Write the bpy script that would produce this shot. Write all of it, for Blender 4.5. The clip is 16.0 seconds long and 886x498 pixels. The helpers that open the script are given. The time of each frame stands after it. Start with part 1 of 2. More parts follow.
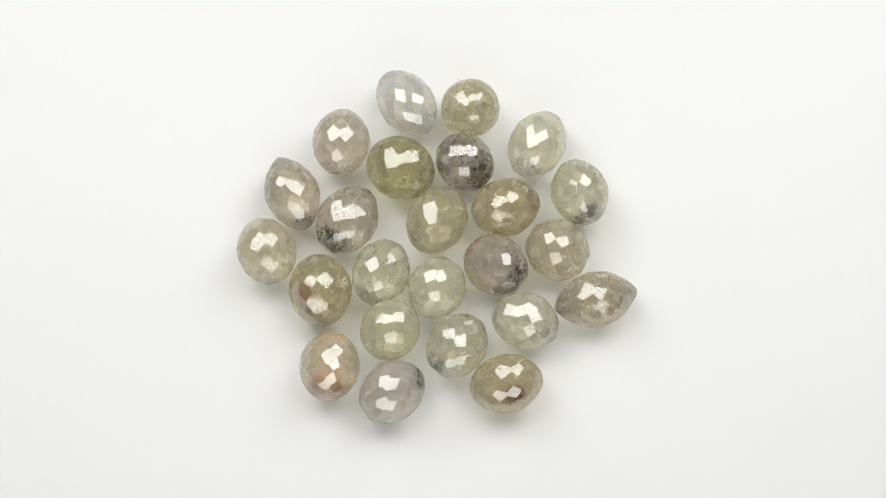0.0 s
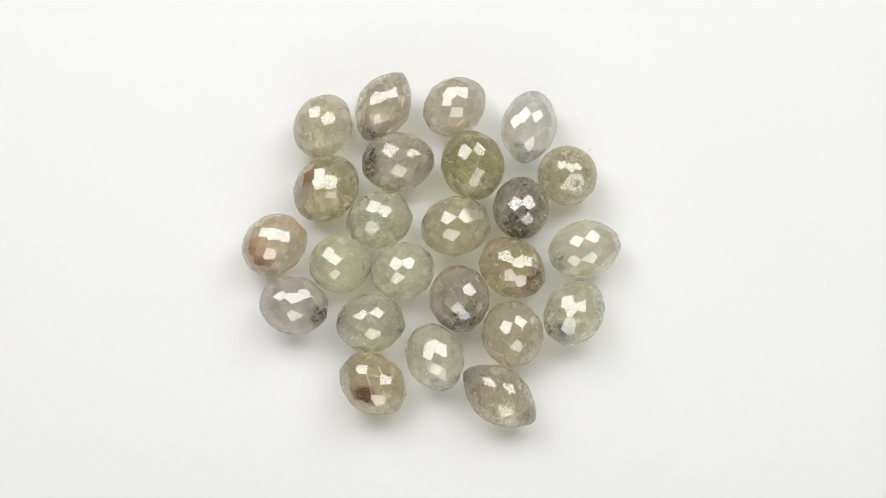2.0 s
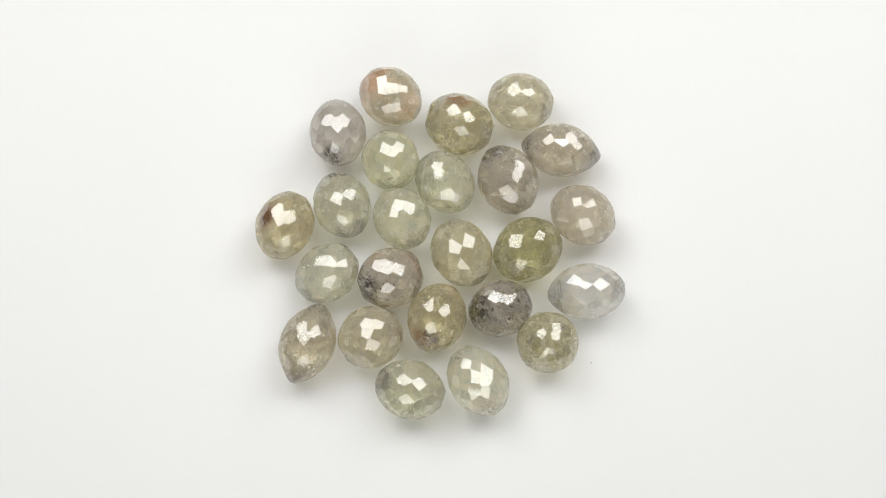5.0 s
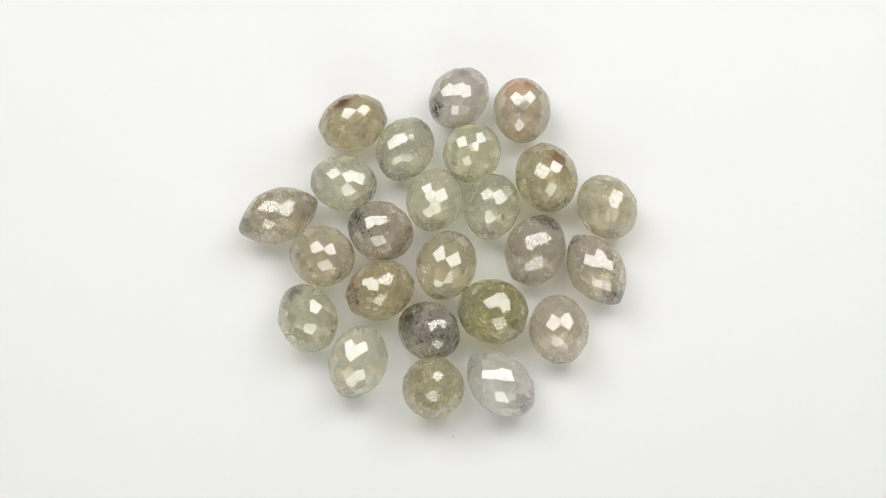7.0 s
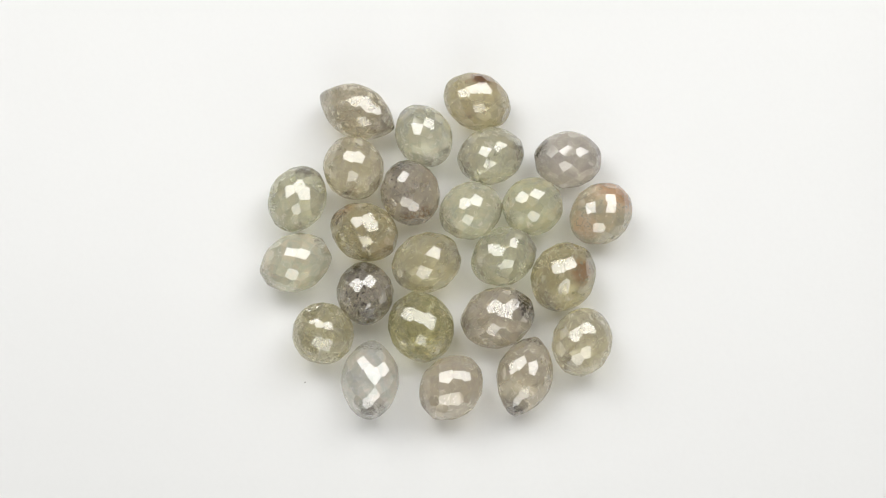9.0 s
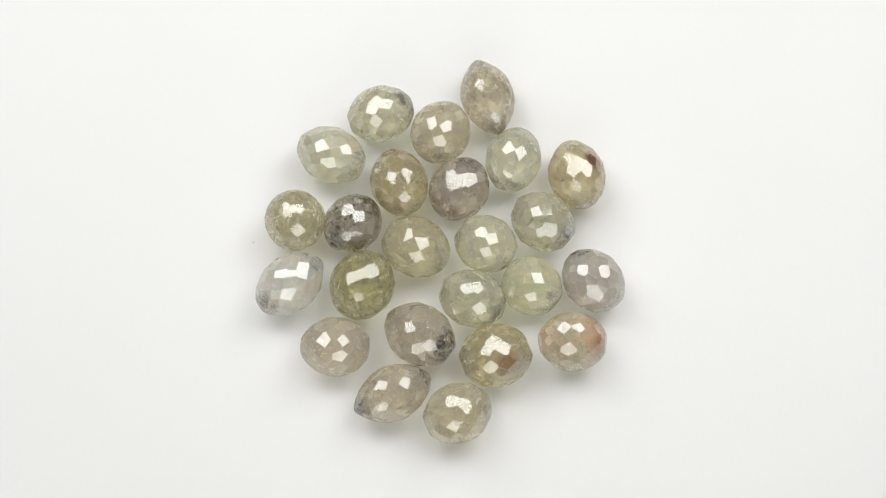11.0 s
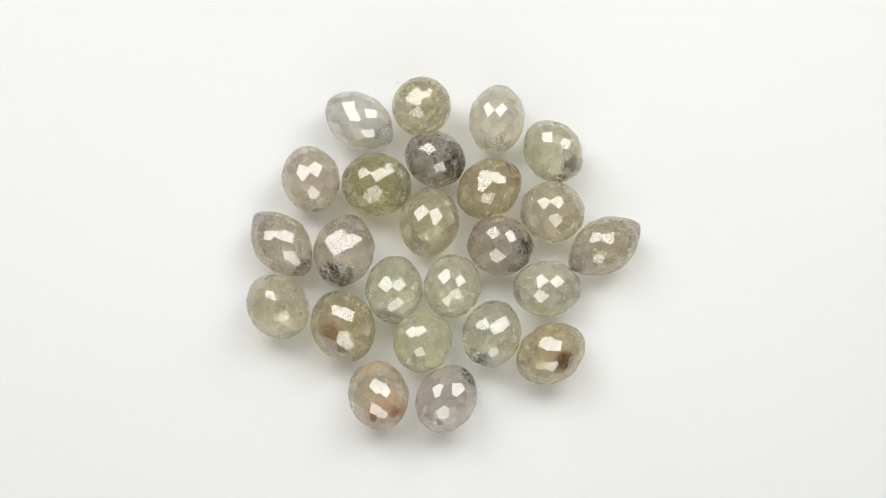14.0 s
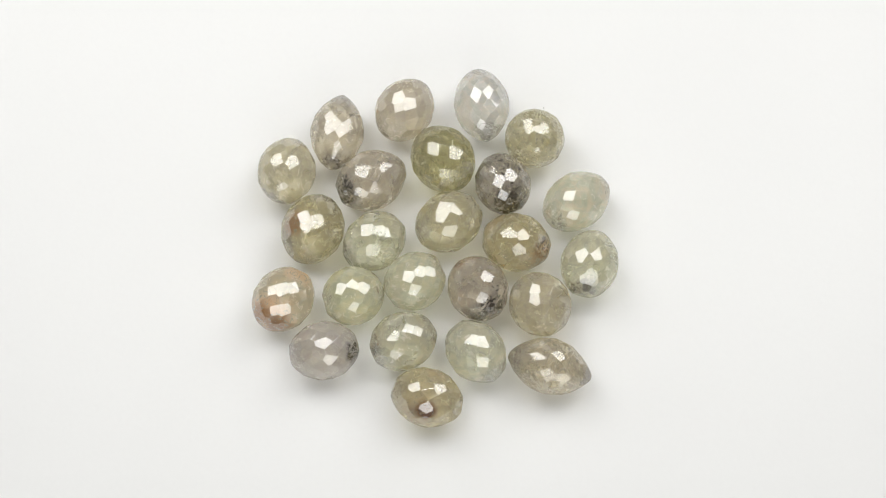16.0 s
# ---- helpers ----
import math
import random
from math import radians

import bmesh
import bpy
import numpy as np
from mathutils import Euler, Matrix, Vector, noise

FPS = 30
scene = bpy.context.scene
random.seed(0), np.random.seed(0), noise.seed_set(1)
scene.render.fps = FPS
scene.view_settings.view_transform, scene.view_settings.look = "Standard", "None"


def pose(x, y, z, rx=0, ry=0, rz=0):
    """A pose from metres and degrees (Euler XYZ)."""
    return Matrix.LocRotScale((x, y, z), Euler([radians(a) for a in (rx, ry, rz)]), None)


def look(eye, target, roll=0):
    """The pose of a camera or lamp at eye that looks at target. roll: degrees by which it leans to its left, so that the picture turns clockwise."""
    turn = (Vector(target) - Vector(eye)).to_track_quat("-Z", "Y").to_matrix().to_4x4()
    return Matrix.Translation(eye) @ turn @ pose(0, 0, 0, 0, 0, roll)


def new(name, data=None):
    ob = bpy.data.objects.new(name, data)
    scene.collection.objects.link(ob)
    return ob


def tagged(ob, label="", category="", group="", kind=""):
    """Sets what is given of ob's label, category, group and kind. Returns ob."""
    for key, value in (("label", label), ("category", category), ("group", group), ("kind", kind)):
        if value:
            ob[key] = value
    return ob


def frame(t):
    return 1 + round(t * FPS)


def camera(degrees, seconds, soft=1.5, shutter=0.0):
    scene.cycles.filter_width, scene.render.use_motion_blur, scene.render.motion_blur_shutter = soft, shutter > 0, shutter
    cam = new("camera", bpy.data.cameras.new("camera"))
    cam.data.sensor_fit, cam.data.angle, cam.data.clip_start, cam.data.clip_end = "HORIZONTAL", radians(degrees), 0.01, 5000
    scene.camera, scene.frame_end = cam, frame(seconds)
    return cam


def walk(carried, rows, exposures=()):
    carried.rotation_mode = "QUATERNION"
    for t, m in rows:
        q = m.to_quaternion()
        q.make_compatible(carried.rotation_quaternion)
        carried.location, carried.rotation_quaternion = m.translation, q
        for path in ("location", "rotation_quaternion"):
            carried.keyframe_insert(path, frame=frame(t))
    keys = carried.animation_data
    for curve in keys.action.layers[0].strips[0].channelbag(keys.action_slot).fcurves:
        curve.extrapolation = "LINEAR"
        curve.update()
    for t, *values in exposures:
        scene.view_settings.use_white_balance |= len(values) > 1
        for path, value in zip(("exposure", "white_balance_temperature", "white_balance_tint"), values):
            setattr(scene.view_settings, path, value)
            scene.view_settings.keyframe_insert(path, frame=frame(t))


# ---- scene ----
MM = 0.001
TURN = 360 / 14.816          # degrees a second, clockwise seen from above
DIST = 118 * MM
ELEV = radians(73.7)
LENS = 2 * math.degrees(math.atan(784 / (23.3 * 118)))

# the camera stands still, high over the turntable's front
cam = camera(LENS, 16.0, soft=1.0)
AIM = Vector((0.25 * MM, 0.19 * MM, 0.0))
EYE = AIM + Vector((0, -math.cos(ELEV), math.sin(ELEV))) * DIST
walk(cam, [(0.0, look(EYE, AIM, roll=-0.55)), (16.0, look(EYE, AIM, roll=-0.55))])

# ---- light: a closed light tent, unseen and added, with two lamp panels ----
scene.view_settings.exposure = 0.0
tent_world = bpy.data.worlds.new("tent_world")
tent_world.use_nodes = True
tent_world.node_tree.nodes["Background"].inputs[0].default_value = (0.95, 0.97, 1.0, 1)
tent_world.node_tree.nodes["Background"].inputs[1].default_value = 0.3
scene.world = tent_world


def lamp_panel(name, at, target, sx, sy, watts, colour):
    data = bpy.data.lights.new(name, "AREA")
    data.shape, data.size, data.size_y, data.energy, data.color = "RECTANGLE", sx, sy, watts, colour
    ob = new(name, data)
    ob.matrix_world = look(at, target)
    return ob


for side in (-1, 1):
    lamp_panel("rear_lamp_panel", (0.008 + side * 0.084, 0.078, 0.165), (0, 0, 0), 0.125, 0.165, 0.248, (0.988, 0.985, 0.965))
lamp_panel("front_lamp_panel", (0.006, -0.215, 0.150), (0, 0, 0), 0.23, 0.13, 0.208, (0.988, 0.99, 0.965))


# ---- materials ----
def material(name):
    m = bpy.data.materials.new(name)
    m.use_nodes = True
    return m, m.node_tree.nodes, m.node_tree.links, m.node_tree.nodes["Principled BSDF"]


def mixed(nodes, links, factor, a, b, blend="MIX"):
    """A colour mix; each input is a socket or a value. Returns the result socket."""
    n = nodes.new("ShaderNodeMix")
    n.data_type, n.blend_type = "RGBA", blend
    for socket, value in ((n.inputs[0], factor), (n.inputs[6], a), (n.inputs[7], b)):
        if isinstance(value, bpy.types.NodeSocket):
            links.new(value, socket)
        else:
            socket.default_value = (*value, 1) if isinstance(value, (tuple, list)) else value
    return n.outputs[2]


def ramped(nodes, links, value, lo, hi, a=0.0, b=1.0):
    n = nodes.new("ShaderNodeMapRange")
    n.interpolation_type = "SMOOTHSTEP"
    links.new(value, n.inputs["Value"])
    for key, v in (("From Min", lo), ("From Max", hi), ("To Min", a), ("To Max", b)):
        n.inputs[key].default_value = v
    return n.outputs["Result"]


def noise_of(nodes, links, where, scale, detail=3.0, rough=0.55, distort=0.0):
    n = nodes.new("ShaderNodeTexNoise")
    links.new(where, n.inputs["Vector"])
    for key, v in (("Scale", scale), ("Detail", detail), ("Roughness", rough), ("Distortion", distort)):
        n.inputs[key].default_value = v
    return n.outputs["Fac"]


def product(nodes, links, a, b, how="MULTIPLY"):
    n = nodes.new("ShaderNodeMath")
    n.operation = how
    for socket, value in zip(n.inputs, (a, b)):
        if isinstance(value, bpy.types.NodeSocket):
            links.new(value, socket)
        else:
            socket.default_value = value
    return n.outputs[0]


def plain_white(name, colour, rough, grain, lift):
    m, nodes, links, b = material(name)
    where = nodes.new("ShaderNodeTexCoord").outputs["Object"]
    broad = noise_of(nodes, links, where, 28.0, 2.0)
    fine = noise_of(nodes, links, where, grain, 4.0)
    tone = mixed(nodes, links, ramped(nodes, links, broad, 0.3, 0.7), colour, [c * 0.975 for c in colour])
    links.new(mixed(nodes, links, ramped(nodes, links, fine, 0.35, 0.75, 0.0, 0.12), tone, [c * 0.93 for c in colour]), b.inputs["Base Color"])
    b.inputs["Roughness"].default_value = rough
    bump = nodes.new("ShaderNodeBump")
    bump.inputs["Strength"].default_value, bump.inputs["Distance"].default_value = 0.15, lift
    links.new(fine, bump.inputs["Height"])
    links.new(bump.outputs[0], b.inputs["Normal"])
    return m


WHITE_PLATE = plain_white("white_plate", (0.82, 0.82, 0.815), 0.55, 2600.0, 0.00003)
# tent grey, set for fill light and contrast in the facets' reflections
GREY_CLOTH = plain_white("grey_cloth", (0.48, 0.48, 0.485), 0.9, 900.0, 0.0004)


def stone_material(name, tint, deep, milk, pepper, stains, seed, length):
    """Cloudy cut diamond. tint: body colour; deep: colour of its cloudy veins; milk: 0 clear to 1 milky; pepper: share of black specks;
    stains: rows of (direction in the stone's own space in units of its half size, radius, colour, strength)."""
    m, nodes, links, b = material(name)
    coords = nodes.new("ShaderNodeTexCoord")
    shift = nodes.new("ShaderNodeVectorMath")
    shift.inputs[1].default_value = (seed * 0.0137, seed * 0.0071, seed * 0.0193)
    links.new(coords.outputs["Object"], shift.inputs[0])
    where = shift.outputs[0]
    cloud = noise_of(nodes, links, where, 640.0, 4.0, 0.6, 0.8)
    wisp = noise_of(nodes, links, where, 1500.0, 5.0, 0.65, 1.2)
    speck = noise_of(nodes, links, where, 4200.0, 3.0, 0.6, 0.4)
    patch = noise_of(nodes, links, where, 380.0, 2.0, 0.5, 0.3)
    colour = mixed(nodes, links, ramped(nodes, links, cloud, 0.42, 0.60), tint, deep)
    colour = mixed(nodes, links, ramped(nodes, links, wisp, 0.56, 0.78, 0.0, 0.3), colour, (0.90, 0.90, 0.86))
    # black pepper in loose patches
    dots = product(nodes, links, ramped(nodes, links, speck, 0.54, 0.62), ramped(nodes, links, patch, 0.62 - 0.3 * pepper, 0.80 - 0.3 * pepper))
    # the rough, grainy skin left at both ends
    parts = nodes.new("ShaderNodeSeparateXYZ")
    links.new(coords.outputs["Object"], parts.inputs[0])
    along = product(nodes, links, parts.outputs[0], 0.0, "ABSOLUTE")
    ends = ramped(nodes, links, along, 0.24 * length * MM, 0.42 * length * MM)
    grit = product(nodes, links, product(nodes, links, ramped(nodes, links, speck, 0.51, 0.545), ramped(nodes, links, patch, 0.38, 0.54)), ends)
    dots = product(nodes, links, product(nodes, links, dots, min(1.0, 0.45 + pepper)), product(nodes, links, grit, 0.75 + 0.25 * pepper), "MAXIMUM")
    # thin dark fractures, mostly toward the ends and in peppered stones
    crack = noise_of(nodes, links, where, 950.0, 4.0, 0.6, 1.4)
    ridge = ramped(nodes, links, product(nodes, links, product(nodes, links, crack, 0.5, "SUBTRACT"), 0.0, "ABSOLUTE"), 0.012, 0.034, 1.0, 0.0)
    line = product(nodes, links, product(nodes, links, ridge, ramped(nodes, links, patch, 0.46, 0.56)), ramped(nodes, links, ends, 0.1, 0.6, max(0.0, pepper - 0.2), 0.85))
    dots = product(nodes, links, dots, line, "MAXIMUM")
    # pale crumbs among the grit, and whitish feathers in a few places
    crumbs = product(nodes, links, product(nodes, links, ramped(nodes, links, speck, 0.46, 0.40), ramped(nodes, links, patch, 0.32, 0.5)), ends)
    feather = product(nodes, links, ramped(nodes, links, wisp, 0.55, 0.62), ramped(nodes, links, patch, 0.50, 0.40))
    pale = product(nodes, links, product(nodes, links, crumbs, 0.35), product(nodes, links, feather, 0.3), "MAXIMUM")
    colour = mixed(nodes, links, pale, colour, (0.93, 0.93, 0.90))
    colour = mixed(nodes, links, dots, colour, (0.06, 0.048, 0.03))
    clear, grains = 1.0, noise_of(nodes, links, where, 3000.0, 3.0, 0.6, 1.0)
    for way, radius, paint, strength in stains:
        gap = nodes.new("ShaderNodeVectorMath")
        gap.operation = "DISTANCE"
        links.new(coords.outputs["Object"], gap.inputs[0])
        gap.inputs[1].default_value = [c * MM for c in way]
        near = ramped(nodes, links, gap.outputs["Value"], radius * MM * 0.5, radius * MM * (1.25 if sum(paint) < 0.2 else 1.5), 1.0, 0.0)
        ragged = noise_of(nodes, links, where, 1900.0, 4.0, 0.7, 1.5)
        mask = product(nodes, links, near, ramped(nodes, links, ragged, *((0.30, 0.48) if sum(paint) < 0.2 else (0.38, 0.47))))
        if sum(paint) < 0.1:
            # black stains are made of fine grains
            mask = product(nodes, links, mask, ramped(nodes, links, grains, 0.40, 0.52))
        mask = product(nodes, links, mask, strength * (1.0 if sum(paint) < 0.2 else 0.9))
        colour = mixed(nodes, links, mask, colour, paint)
        clear = product(nodes, links, clear, product(nodes, links, 1.0, mask, "SUBTRACT"))
    links.new(colour, b.inputs["Base Color"])
    open_dots = product(nodes, links, 1.0, dots, "SUBTRACT")
    open_all = product(nodes, links, open_dots, clear)
    links.new(ramped(nodes, links, wisp, 0.45, 0.8, 0.01, 0.04), b.inputs["Roughness"])
    b.inputs["IOR"].default_value = 2.4
    links.new(product(nodes, links, open_all, 0.55), b.inputs["Subsurface Weight"])
    b.inputs["Subsurface Radius"].default_value = (1.0, 1.0, 0.85)
    b.inputs["Subsurface Scale"].default_value = 1.8 * MM
    bump = nodes.new("ShaderNodeBump")
    bump.inputs["Strength"].default_value, bump.inputs["Distance"].default_value = 0.05, 0.00001
    links.new(wisp, bump.inputs["Height"])
    # chipped, gritty skin at the ends
    grit_bump = nodes.new("ShaderNodeBump")
    grit_bump.inputs["Strength"].default_value, grit_bump.inputs["Distance"].default_value = 0.5, 0.00005
    links.new(product(nodes, links, speck, ends), grit_bump.inputs["Height"])
    links.new(bump.outputs[0], grit_bump.inputs["Normal"])
    links.new(grit_bump.outputs[0], b.inputs["Normal"])
    # light that goes straight through the clear parts of the stone
    straight = nodes.new("ShaderNodeBsdfTransparent")
    straight.inputs[0].default_value = (tint[0] ** 0.5, tint[1] ** 0.52, tint[2] ** 0.82, 1)
    clearness = product(nodes, links, product(nodes, links, ramped(nodes, links, cloud, 0.34, 0.66, 1.0, 0.72), ramped(nodes, links, wisp, 0.5, 0.75, 1.0, 0.8)), product(nodes, links, product(nodes, links, open_all, product(nodes, links, 1.0, pale, "SUBTRACT")), 0.90 - 0.36 * milk))
    glass = nodes.new("ShaderNodeBsdfGlass")
    glass.inputs["Color"].default_value = (tint[0] ** 0.24, tint[1] ** 0.24, tint[2] ** 0.38, 1)
    glass.inputs["Roughness"].default_value = 0.0
    glass.inputs["IOR"].default_value = 1.9
    links.new(bump.outputs[0], glass.inputs["Normal"])
    solid = nodes.new("ShaderNodeMixShader")
    links.new(clearness, solid.inputs[0])
    links.new(b.outputs[0], solid.inputs[1])
    links.new(glass.outputs[0], solid.inputs[2])
    body = nodes.new("ShaderNodeMixShader")
    links.new(product(nodes, links, open_all, 0.36), body.inputs[0])
    links.new(solid.outputs[0], body.inputs[1])
    links.new(straight.outputs[0], body.inputs[2])
    # hard polish on the facets
    polish = nodes.new("ShaderNodeBsdfGlossy")
    polish.inputs["Roughness"].default_value = 0.01
    links.new(bump.outputs[0], polish.inputs["Normal"])
    facing = nodes.new("ShaderNodeLayerWeight").outputs["Facing"]
    gloss = nodes.new("ShaderNodeMixShader")
    links.new(ramped(nodes, links, product(nodes, links, facing, 4.0, "POWER"), 0.0, 1.0, 0.085, 0.2), gloss.inputs[0])
    links.new(body.outputs[0], gloss.inputs[1])
    links.new(polish.outputs[0], gloss.inputs[2])
    links.new(gloss.outputs[0], nodes["Material Output"].inputs["Surface"])
    return m


# ---- the unseen light tent, added to close the place, and the turntable ----
def mesh_object(name, bm, mat, parent=None):
    me = bpy.data.meshes.new(name)
    bm.to_mesh(me)
    bm.free()
    me.materials.append(mat)
    ob = new(name, me)
    ob.parent = parent
    return ob


def slab(name, lo, hi, mat, label):
    bm = bmesh.new()
    bmesh.ops.create_cube(bm, size=1.0)
    for v in bm.verts:
        v.co = [lo[i] if v.co[i] < 0 else hi[i] for i in range(3)]
    bmesh.ops.bevel(bm, geom=bm.edges[:], offset=0.0008, segments=1, affect="EDGES")
    return tagged(mesh_object(name, bm, mat), label, "wall" if "wall" in name else name, kind="structure")


FLOOR_Z = -22 * MM
# unseen cloth box, added for bounced light and for reflections in the facets
slab("floor", (-0.36, -0.36, FLOOR_Z - 0.01), (0.36, 0.36, FLOOR_Z), GREY_CLOTH, "plain grey cloth floor of an unseen light tent, added for fill light")
slab("wall_north", (-0.36, 0.35, FLOOR_Z), (0.36, 0.36, 0.34), GREY_CLOTH, "plain grey cloth rear wall of an unseen light tent, added for fill light")
slab("wall_south", (-0.36, -0.36, FLOOR_Z), (0.36, -0.35, 0.34), GREY_CLOTH, "plain grey cloth front wall of an unseen light tent, added for fill light")
slab("wall_east", (0.35, -0.35, FLOOR_Z), (0.36, 0.35, 0.34), GREY_CLOTH, "plain grey cloth side wall of an unseen light tent, added for fill light")
slab("wall_west", (-0.36, -0.35, FLOOR_Z), (-0.35, 0.35, 0.34), GREY_CLOTH, "plain grey cloth side wall of an unseen light tent, added for fill light")
slab("ceiling", (-0.36, -0.36, 0.34), (0.36, 0.36, 0.35), GREY_CLOTH, "plain grey cloth ceiling of an unseen light tent, added for fill light")


def turned(profile, steps):
    """A surface of revolution about z from rows of (radius, height), closed at both ends."""
    bm = bmesh.new()
    rings = [[bm.verts.new((r * math.cos(2 * math.pi * i / steps), r * math.sin(2 * math.pi * i / steps), z)) for i in range(steps)] for r, z in profile]
    for a, b in zip(rings, rings[1:]):
        for i in range(steps):
            bm.faces.new((a[i], a[(i + 1) % steps], b[(i + 1) % steps], b[i]))
    bm.faces.new(rings[-1])
    bm.faces.new(rings[0][::-1])
    return bm


def make_turntable():
    base = new("turntable")
    base.location = (0, 0, FLOOR_Z)
    tagged(base, "round plain white turntable with a smooth matt top", "turntable")
    h = -FLOOR_Z
    mesh_object("platter", turned([(0.085, h - 0.006), (0.0945, h - 0.0055), (0.095, h - 0.005), (0.095, h - 0.001), (0.0942, h - 0.0002), (0.0935, h)], 128), WHITE_PLATE, base)
    mesh_object("foot", turned([(0.060, 0.0), (0.061, 0.001), (0.061, h - 0.008), (0.058, h - 0.0061)], 64), WHITE_PLATE, base)
    return base


turntable = make_turntable()


# ---- the stones ----
def profile_radius(s, q_tip, q_end):
    return max(0.0, 1 - s * s) ** (q_tip if s > 0 else q_end)


CUTS = {}      # facet planes of each stone, by seed, to keep inclusions inside


def cut_stone(length, width, q_tip, q_end, around, rings, seed, chop=0.93, hole=""):
    """A briolette lying along x, cut facet by facet from a block: flat facets in staggered rings, with the unevenness of hand cutting."""
    rnd = random.Random(seed)
    a, b = length / 2, width / 2
    # arc length along the profile, to space the rings evenly
    ss = np.linspace(-0.985, 0.985, 400)
    xs, rs = a * ss, np.array([b * profile_radius(s, q_tip, q_end) for s in ss])
    arc = np.concatenate([[0], np.cumsum(np.hypot(np.diff(xs), np.diff(rs)))])
    planes = []
    for j in range(rings):
        at = arc[-1] * (j + 0.5) / rings
        s = float(np.interp(at, arc, ss))
        r = b * profile_radius(s, q_tip, q_end)
        k = int(np.clip(np.searchsorted(ss, s), 2, 397))
        slope = (rs[k + 2] - rs[k - 2]) / (xs[k + 2] - xs[k - 2])
        count = around if r > 0.42 * b else max(5, around // 2 + 1)
        for i in range(count):
            turn = 2 * math.pi * (i + 0.5 * (j % 2) + rnd.uniform(-0.11, 0.11)) / count
            n = Vector((-slope + rnd.uniform(-0.08, 0.08), math.cos(turn), math.sin(turn))).normalized()
            p = Vector((a * s, r * math.cos(turn), r * math.sin(turn)))
            planes.append((p * (1 - rnd.uniform(-0.002, 0.009)), n))
    for way in (1, -1):
        n = Vector((way, rnd.uniform(-0.18, 0.18), rnd.uniform(-0.18, 0.18))).normalized()
        planes.append((Vector((way * a * chop, 0, 0)), n))
    # chips and rough corners left by the cutter, mostly toward the ends
    for _ in range(6):
        turn, lean = rnd.uniform(0, 2 * math.pi), rnd.choice((1, -1)) * rnd.uniform(0.35, 0.75)
        side = math.sqrt(1 - lean * lean)
        n = Vector((lean, side * math.cos(turn), side * math.sin(turn)))
        far = max(a * s * lean + b * profile_radius(s, q_tip, q_end) * side for s in ss)
        planes.append((n * far * rnd.uniform(0.97, 0.99), n))
    CUTS[seed] = (np.array([n[:] for p, n in planes]), np.array([p.dot(n) for p, n in planes]))
    bm = bmesh.new()
    bmesh.ops.create_cube(bm, size=1.0)
    for v in bm.verts:
        v.co = (v.co.x * length * 1.2, v.co.y * width * 1.3, v.co.z * width * 1.3)
    for p, n in planes:
        cut = bmesh.ops.bisect_plane(bm, geom=bm.verts[:] + bm.edges[:] + bm.faces[:], dist=0.0005, plane_co=p, plane_no=n, clear_outer=True)
        rim = [e for e in cut["geom_cut"] if isinstance(e, bmesh.types.BMEdge)]
        if len(rim) > 2:
            bmesh.ops.edgeloop_fill(bm, edges=rim)
    bmesh.ops.remove_doubles(bm, verts=bm.verts[:], dist=0.02)
    bmesh.ops.dissolve_degenerate(bm, edges=bm.edges[:], dist=0.01)
    holes = []
    for way in (1, -1):
        if ("t" if way > 0 else "e") in hole:
            f = max(bm.faces, key=lambda f: f.normal.x * way)
            holes.append((f.calc_center_median().copy(), f.normal.copy()))
    bmesh.ops.bevel(bm, geom=bm.edges[:], offset=0.015, segments=1, affect="EDGES", clamp_overlap=True)
    for c, n in holes:
        f = min(bm.faces, key=lambda f: (f.calc_center_median() - c).length)
        size = min((v.co - c).length for v in f.verts)
        if size > 0.16:
            bmesh.ops.inset_region(bm, faces=[f], thickness=max(0.01, (size - 0.19) * 0.9), depth=0.0)
            bmesh.ops.inset_region(bm, faces=[f], thickness=0.03, depth=-0.35)
    bmesh.ops.recalc_face_normals(bm, faces=bm.faces[:])
    bmesh.ops.scale(bm, vec=(MM, MM, MM), verts=bm.verts[:])
    return bm


def toward(az, way, length, width, up=0.0):
    """A place on a stone's skin, in its own space: way is the compass direction on the table, az that of the stone's axis."""
    w, out = radians(way - az), math.sqrt(1 - up * up) * 0.48
    return (math.cos(w) * length * out, math.sin(w) * width * out, up * width * 0.48)


GREY, LAVENDER, GREEN, OLIVE = (0.61, 0.59, 0.555), (0.79, 0.77, 0.77), (0.60, 0.61, 0.48), (0.42, 0.43, 0.30)
PALE, CREAM, CLOUDY, TAUPE = (0.76, 0.76, 0.61), (0.82, 0.765, 0.65), (0.70, 0.71, 0.56), (0.53, 0.51, 0.475)
BLUISH = (0.57, 0.58, 0.62)
BLACK, RUST, ORANGE, BROWN = (0.04, 0.03, 0.015), (0.24, 0.12, 0.045), (0.60, 0.33, 0.16), (0.08, 0.025, 0.012)
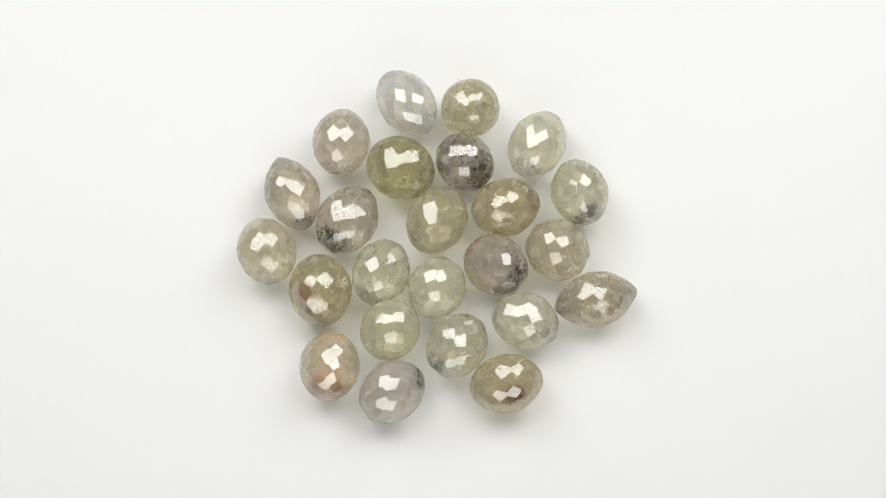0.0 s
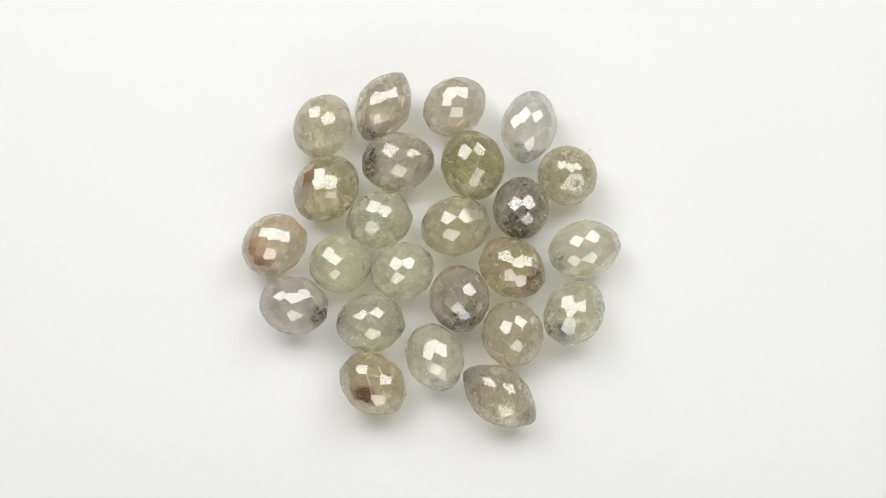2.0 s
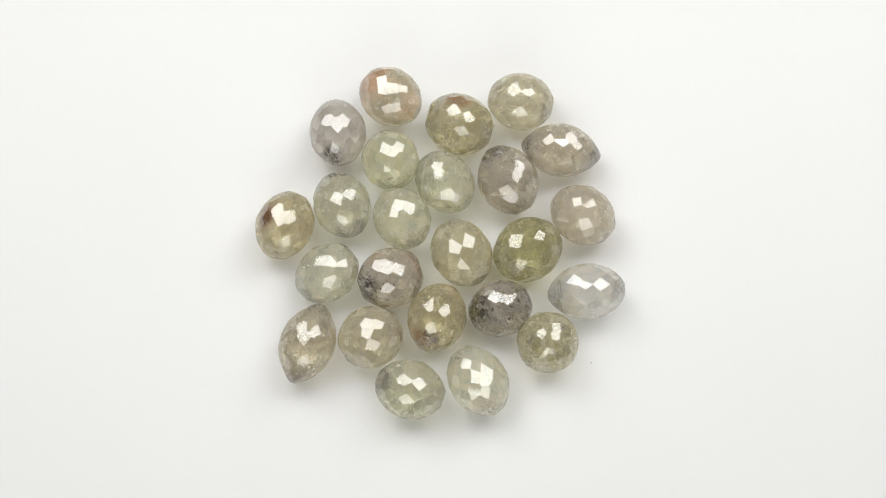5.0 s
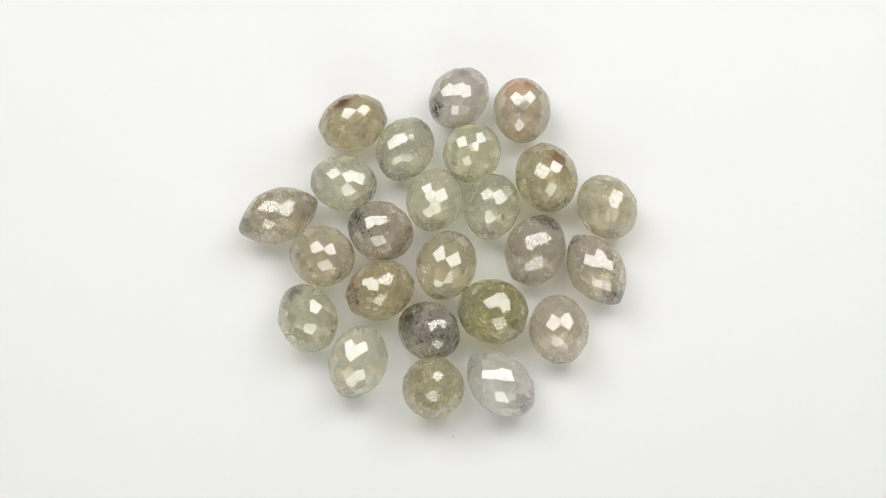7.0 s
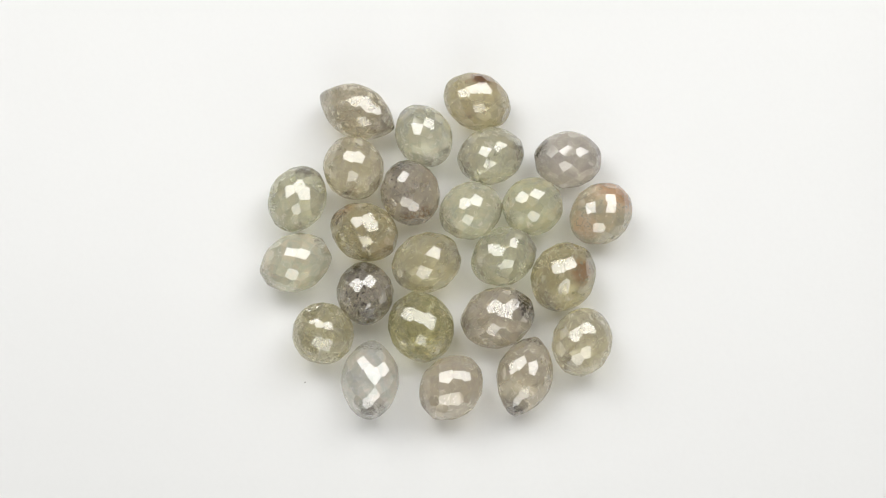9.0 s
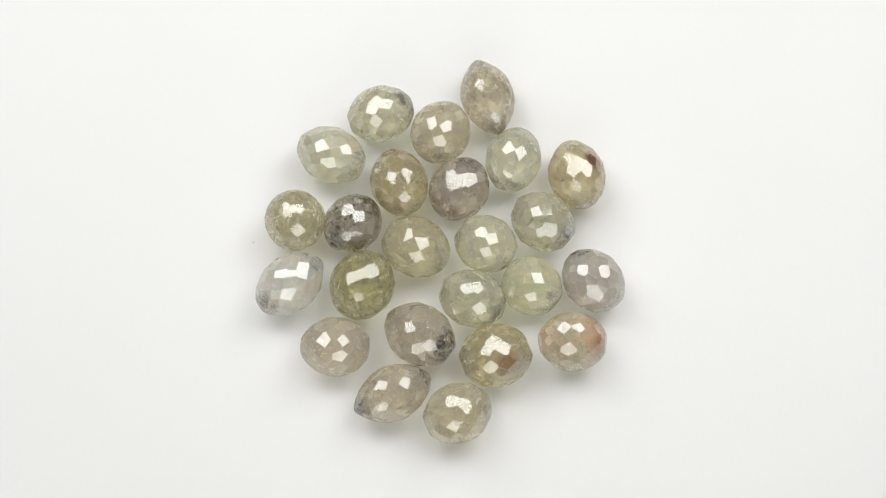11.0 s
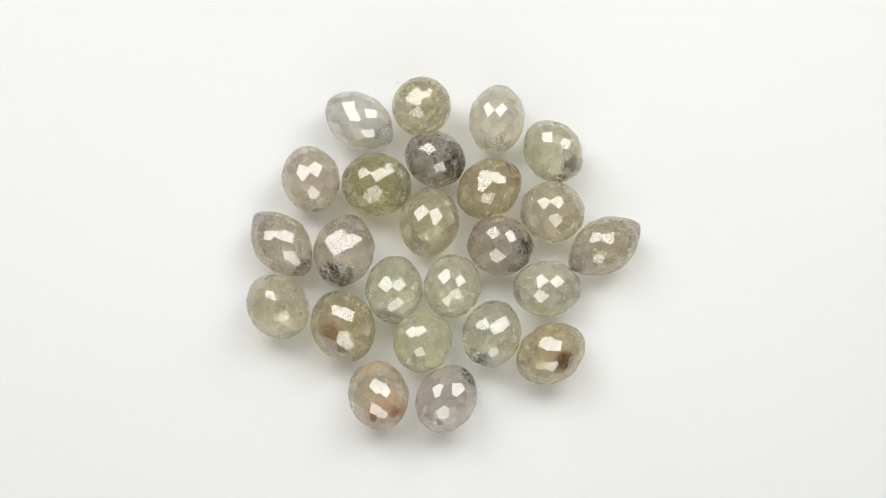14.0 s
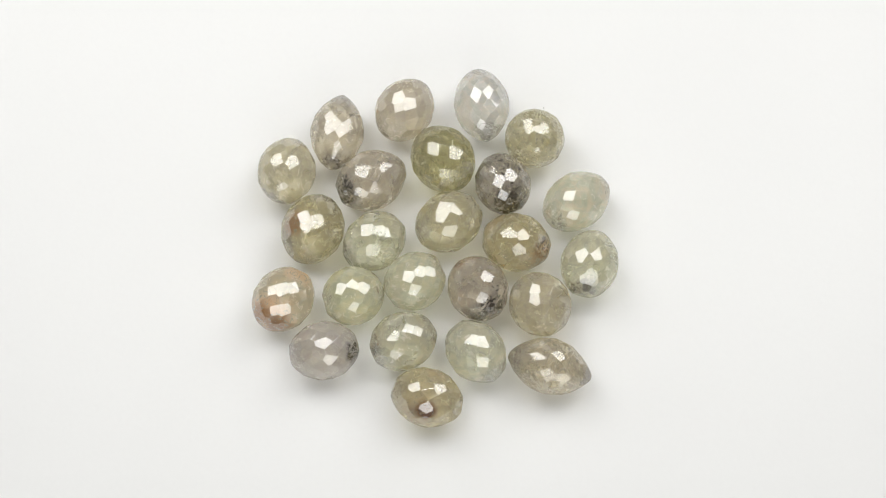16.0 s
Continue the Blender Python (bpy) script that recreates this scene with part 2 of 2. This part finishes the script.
# x, y, compass of the axis, length, width, tip, far end, rise of the tip, tint, veins, milk, pepper, holes,
# stains as (compass, height, radius, colour, strength), words
STONES = [
    (-2.40, 11.22, -54, 5.9, 4.15, 0.72, 0.58, 0, LAVENDER, (0.73, 0.715, 0.70), 0.85, 0.0, "t", [(-54, 0.25, 0.5, BLACK, 0.6)], "pale lavender-white milky"),
    (2.44, 10.70, -10, 4.7, 4.45, 0.55, 0.50, 58, GREEN, OLIVE, 0.35, 0.25, "t", [], "greenish grey upright"),
    (-7.41, 8.09, 86, 5.3, 4.30, 0.62, 0.58, 0, GREY, (0.50, 0.49, 0.44), 0.6, 0.12, "te", [], "smoky grey"),
    (7.50, 7.81, 62, 5.6, 4.20, 0.66, 0.55, 0, CREAM, (0.77, 0.69, 0.57), 0.85, 0.0, "", [], "creamy pinkish-white milky"),
    (-2.90, 5.90, -27, 5.4, 4.70, 0.56, 0.54, 0, OLIVE, (0.33, 0.35, 0.17), 0.3, 0.15, "", [], "olive green"),
    (1.96, 6.42, 136, 4.9, 4.15, 0.62, 0.58, 10, GREY, (0.36, 0.36, 0.33), 0.3, 0.75, "te", [(-45, 0.5, 1.9, BLACK, 1.0), (-150, 0.4, 1.2, BLACK, 0.7)], "dark grey heavily speckled"),
    (10.56, 3.89, 105, 5.3, 4.25, 0.62, 0.56, 0, PALE, CLOUDY, 0.4, 0.3, "t", [(-70, 0.5, 1.4, BLACK, 0.75)], "pale yellowish"),
    (-11.09, 4.09, 111, 6.2, 4.05, 0.84, 0.76, 0, (0.62, 0.60, 0.545), TAUPE, 0.45, 0.45, "e", [(111, 0.25, 0.9, BLACK, 0.7), (-69, 0.35, 0.9, BLACK, 0.7)], "long grey-brown speckled"),
    (-6.89, 1.88, 55, 5.7, 4.45, 0.64, 0.60, 0, GREY, TAUPE, 0.4, 0.3, "", [(-125, 0.45, 1.8, BLACK, 1.0)], "grey black-flecked at one end"),
    (-0.18, 1.79, 60, 5.4, 4.40, 0.58, 0.56, 0, GREEN, (0.50, 0.50, 0.35), 0.45, 0.15, "", [], "grey-green"),
    (5.02, 2.78, 14, 5.4, 4.30, 0.68, 0.56, 0, (0.62, 0.60, 0.42), (0.52, 0.47, 0.28), 0.35, 0.3, "", [(8, 0.55, 1.1, BLACK, 1.0), (-18, 0.3, 1.4, RUST, 0.8), (170, 0.4, 1.0, RUST, 0.45)], "yellowish olive cracked"),
    (-12.87, -0.49, 110, 5.2, 4.32, 0.58, 0.56, 0, (0.64, 0.64, 0.53), GREEN, 0.5, 0.1, "", [], "clear grey-green"),
    (4.18, -1.74, -35, 5.1, 4.40, 0.58, 0.54, 0, (0.61, 0.575, 0.53), TAUPE, 0.4, 0.5, "", [(-30, 0.50, 1.6, BLACK, 1.0), (150, 0.3, 1.3, RUST, 0.6), (-110, 0.3, 1.1, RUST, 0.5), (-80, 0.2, 1.0, BLACK, 0.7)], "brownish grey peppered"),
    (8.77, -0.62, -30, 5.0, 4.50, 0.58, 0.56, 0, (0.64, 0.63, 0.53), (0.56, 0.55, 0.42), 0.5, 0.3, "", [], "cloudy grey-green"),
    (-8.83, -3.56, 98, 5.5, 4.60, 0.58, 0.56, 0, (0.56, 0.55, 0.40), (0.46, 0.44, 0.29), 0.35, 0.2, "", [(-150, 0.83, 1.1, RUST, 1.0), (-130, 0.5, 0.8, BLACK, 0.6)], "olive rust-stained"),
    (-4.37, -2.16, 67, 5.2, 4.20, 0.58, 0.58, 0, PALE, (0.66, 0.67, 0.54), 0.4, 0.2, "", [(-120, 0.4, 0.9, BLACK, 0.5)], "pale green clear"),
    (11.50, -4.38, 12, 6.4, 4.05, 0.82, 0.80, 0, TAUPE, (0.43, 0.42, 0.385), 0.3, 0.2, "t", [(12, 0.1, 0.7, BLACK, 0.7)], "long taupe grey double-pointed"),
    (6.28, -5.99, -20, 5.2, 4.15, 0.62, 0.56, 0, (0.78, 0.785, 0.65), PALE, 0.5, 0.15, "", [], "very pale clear"),
    (-3.70, -6.59, 50, 4.7, 4.30, 0.55, 0.54, 0, (0.76, 0.77, 0.58), (0.70, 0.71, 0.48), 0.75, 0.0, "", [], "pale yellow-green milky"),
    (1.22, -7.81, 53, 5.2, 4.25, 0.60, 0.56, 0, (0.74, 0.735, 0.62), (0.64, 0.635, 0.50), 0.45, 0.25, "", [(-120, 0.3, 1.0, BLACK, 0.5)], "pale clear flecked"),
    (-8.10, -9.26, 84, 5.2, 4.35, 0.58, 0.56, 0, (0.78, 0.67, 0.56), (0.70, 0.58, 0.44), 0.55, 0.3, "", [(-88, 0.6, 1.8, ORANGE, 0.9), (-60, 0.35, 1.0, RUST, 0.9), (-120, 0.5, 1.0, RUST, 0.8), (80, 0.55, 1.1, ORANGE, 0.6)], "pinkish orange-stained"),
    (-3.55, -11.19, 38, 5.3, 4.25, 0.60, 0.58, 0, BLUISH, (0.48, 0.49, 0.53), 0.65, 0.1, "", [(20, 0.45, 1.0, BLACK, 1.0)], "bluish grey dark-cracked"),
    (4.77, -10.66, 11, 5.5, 4.25, 0.62, 0.58, 0, (0.60, 0.57, 0.42), (0.50, 0.47, 0.30), 0.4, 0.2, "", [(-68, 0.80, 0.9, BROWN, 1.0), (-80, 0.7, 1.5, RUST, 0.55), (100, 0.5, 1.0, RUST, 0.4)], "olive brown-spotted"),
    (-0.24, -3.44, 60, 4.9, 4.20, 0.56, 0.56, 0, (0.78, 0.785, 0.62), (0.74, 0.745, 0.56), 0.65, 0.05, "", [], "very pale green milky"),
]


def make_stone(k, row):
    x, y, az, length, width, q_tip, q_end, rise, tint, deep, milk, pepper, hole, spots, words = row
    stains = [(toward(az, way, length, width, up), radius, paint, strength) for way, up, radius, paint, strength in spots]
    deep = [(0.86 - 0.25 * pepper) * v for v in deep]
    tint, deep = [(min(0.96, 1.20 * c[0] ** 0.53), min(0.95, 1.105 * c[1] ** 0.53), min(0.92, 1.055 * c[2] ** 0.61)) for c in (tint, deep)]
    mat = stone_material("cloudy_diamond", tint, deep, milk, pepper, stains, k + 1, length)
    rnd = random.Random(50 + k)
    bm = cut_stone(length, width, q_tip, q_end, rnd.choice((12, 12, 13)), 13 if length > 5.9 else rnd.choice((11, 12, 12)), 100 + k, 0.97 if q_tip > 0.7 else 0.94, hole)
    ob = mesh_object("diamond_bead", bm, mat)
    # the rise of the tip is baked into the meshes, and the stone rests on its lowest facet
    add_inclusions(ob, k, row)
    for o in (ob, *ob.children):
        o.data.transform(Matrix.Rotation(radians(-rise), 4, "Y"))
    low = min(v.co.z for v in ob.data.vertices)
    tagged(ob, f"{words} faceted diamond bead on the white turntable", "gemstone", "faceted diamond beads on the turntable")
    return ob, (x * MM, y * MM, -low, az)


def flakes(rnd, count, centre, spread, size, inside, facets, bm=None):
    """Crumpled thin flakes scattered about a place inside a stone; inside: the half sizes and the profile that they stay within; facets: the cut planes."""
    bm = bm or bmesh.new()
    for _ in range(count):
        p = Vector(centre) + Vector([rnd.gauss(0, spread) for _ in range(3)])
        p.x = max(-0.86, min(0.86, p.x / inside[0])) * inside[0]
        most = inside[1] * profile_radius(p.x / inside[0], inside[2], inside[3]) * rnd.uniform(0.80, 0.93)
        reach = math.hypot(p.y, p.z)
        if reach > 0.05:
            p.y, p.z = p.y * most / max(reach, 0.05), p.z * most / max(reach, 0.05)
        turn = Euler([rnd.uniform(0, 6.28) for _ in range(3)]).to_matrix()
        big = size * rnd.uniform(0.4, 1.2)
        ring = []
        sides = rnd.choice((5, 6, 7))
        for i in range(sides):
            w = 2 * math.pi * i / sides
            ring.append(p + turn @ Vector((math.cos(w) * big * rnd.uniform(0.4, 1.1), math.sin(w) * big * rnd.uniform(0.3, 0.9), rnd.uniform(-0.07, 0.07) * big)))
        ring += [p + turn @ Vector((0, 0, big * 0.18)), p - turn @ Vector((0, 0, big * 0.12))]
        # draw the flake inwards until it lies wholly under the facets
        over = float((np.array([v[:] for v in ring]) @ facets[0].T - facets[1]).max())
        for _ in range(12):
            if over < -0.015:
                break
            ring = [v - p.normalized() * (over + 0.025) for v in ring]
            p = p - p.normalized() * (over + 0.025)
            over = float((np.array([v[:] for v in ring]) @ facets[0].T - facets[1]).max())
        if over > -0.005:
            continue
        *low, top, under = [bm.verts.new(v * MM) for v in ring]
        for i in range(sides):
            bm.faces.new((low[i], low[(i + 1) % sides], top))
            bm.faces.new((low[(i + 1) % sides], low[i], under))
    return bm


INNER = {}


def inner_material(paint):
    if paint not in INNER:
        m, nodes, links, b = material("inclusion")
        where = nodes.new("ShaderNodeTexCoord").outputs["Object"]
        grain = noise_of(nodes, links, where, 5000.0, 3.0)
        links.new(mixed(nodes, links, ramped(nodes, links, grain, 0.35, 0.65), paint, [min(1.0, c * 1.6 + 0.01) for c in paint]), b.inputs["Base Color"])
        b.inputs["Roughness"].default_value = 0.35
        INNER[paint] = m
    return INNER[paint]


NAMED = {BLACK: "black flaky inclusion", RUST: "rust-brown inclusion", ORANGE: "orange iron-stained inclusion", BROWN: "dark brown inclusion"}


def add_inclusions(ob, k, row):
    x, y, az, length, width, q_tip, q_end, rise, tint, deep, milk, pepper, hole, spots, words = row
    rnd = random.Random(900 + k)
    inside = (length / 2, width / 2, q_tip, q_end)
    facets = CUTS[100 + k]
    for way, up, radius, paint, strength in spots:
        c = toward(az, way, length, width, up)
        bm = flakes(rnd, int(16 + 40 * strength) if paint == BLACK else int(6 + 12 * strength), c, radius * 0.36, radius * 0.22, inside, facets)
        tagged(mesh_object("inclusion", bm, inner_material(paint), ob), NAMED[paint])
    if pepper > 0.05:
        bm = bmesh.new()
        for side in range(3 + int(8 * pepper)):
            # clumps sit at the two ends first, then anywhere on the flanks
            w, v = rnd.uniform(0, 6.28), rnd.uniform(-0.3, 1.0)
            c = ((1, -1)[side] * length * 0.42, rnd.uniform(-0.5, 0.5), rnd.uniform(0, 0.8)) if side < 2 else (math.cos(w) * length * 0.4, math.sin(w) * width * 0.4, v * width * 0.4)
            flakes(rnd, int(8 + 26 * pepper), c, 0.42, 0.13, inside, facets, bm)
        tagged(mesh_object("pepper_inclusion", bm, inner_material((0.055, 0.045, 0.03)), ob), "scattered dark grey pepper inclusions")
    bm = bmesh.new()
    for side in range(4):
        w = rnd.uniform(0, 6.28)
        c = (math.cos(w) * length * 0.3, math.sin(w) * width * 0.3, rnd.uniform(0.1, 0.9) * width * 0.4)
        flakes(rnd, 9, c, 0.35, 0.20, inside, facets, bm)
    tagged(mesh_object("feather_inclusion", bm, inner_material((0.86, 0.86, 0.80)), ob), "whitish feathery inclusions")


stones = [make_stone(k, row) for k, row in enumerate(STONES)]


# ---- dust on the platter ----
def make_speck(x, y, size, seed):
    rnd = random.Random(seed)
    bm = bmesh.new()
    bmesh.ops.create_icosphere(bm, subdivisions=1, radius=size * MM)
    for v in bm.verts:
        v.co *= rnd.uniform(0.6, 1.2)
        v.co.z *= 0.5
    m, nodes, links, b = material("dust")
    b.inputs["Base Color"].default_value, b.inputs["Roughness"].default_value = (0.25, 0.23, 0.2, 1), 0.9
    ob = tagged(mesh_object("dust_speck", bm, m), "tiny grey dust speck on the white turntable", "dust")
    low = min(v.co.z for v in ob.data.vertices)
    return ob, (x * MM, y * MM, -low, 0)


stones.append(make_speck(1.6, 14.1, 0.07, 7))


# the drive runs a little unevenly: seconds, degrees ahead of the even turn
AHEAD = [(0, 0), (1.5, 0.15), (2.5, 0.65), (3.0, 0.8), (3.5, 0.45), (4.2, 0.1), (6.3, 0), (9.2, 0), (11.3, -0.3), (12.5, -0.3),
         (13.5, 0.2), (14.5, 0.45), (15.0, 0.85), (15.5, 0.6), (16.0, 0.15)]


def turned_by(t):
    """Degrees that the platter has turned by, clockwise, at t seconds."""
    return TURN * t + float(np.interp(t, [a for a, _ in AHEAD], [b for _, b in AHEAD]))


def motions():
    """The platter turns, and all that lies on it turns with it."""
    times = [0.5 * i for i in range(33)]
    walk(turntable, [(t, pose(0, 0, FLOOR_Z, 0, 0, -turned_by(t))) for t in times])
    for ob, (x, y, z, az) in stones:
        rows = []
        for t in times:
            a = radians(-turned_by(t))
            rows.append((t, pose(x * math.cos(a) - y * math.sin(a), x * math.sin(a) + y * math.cos(a), z, 0, 0, az - turned_by(t))))
        walk(ob, rows)


motions()
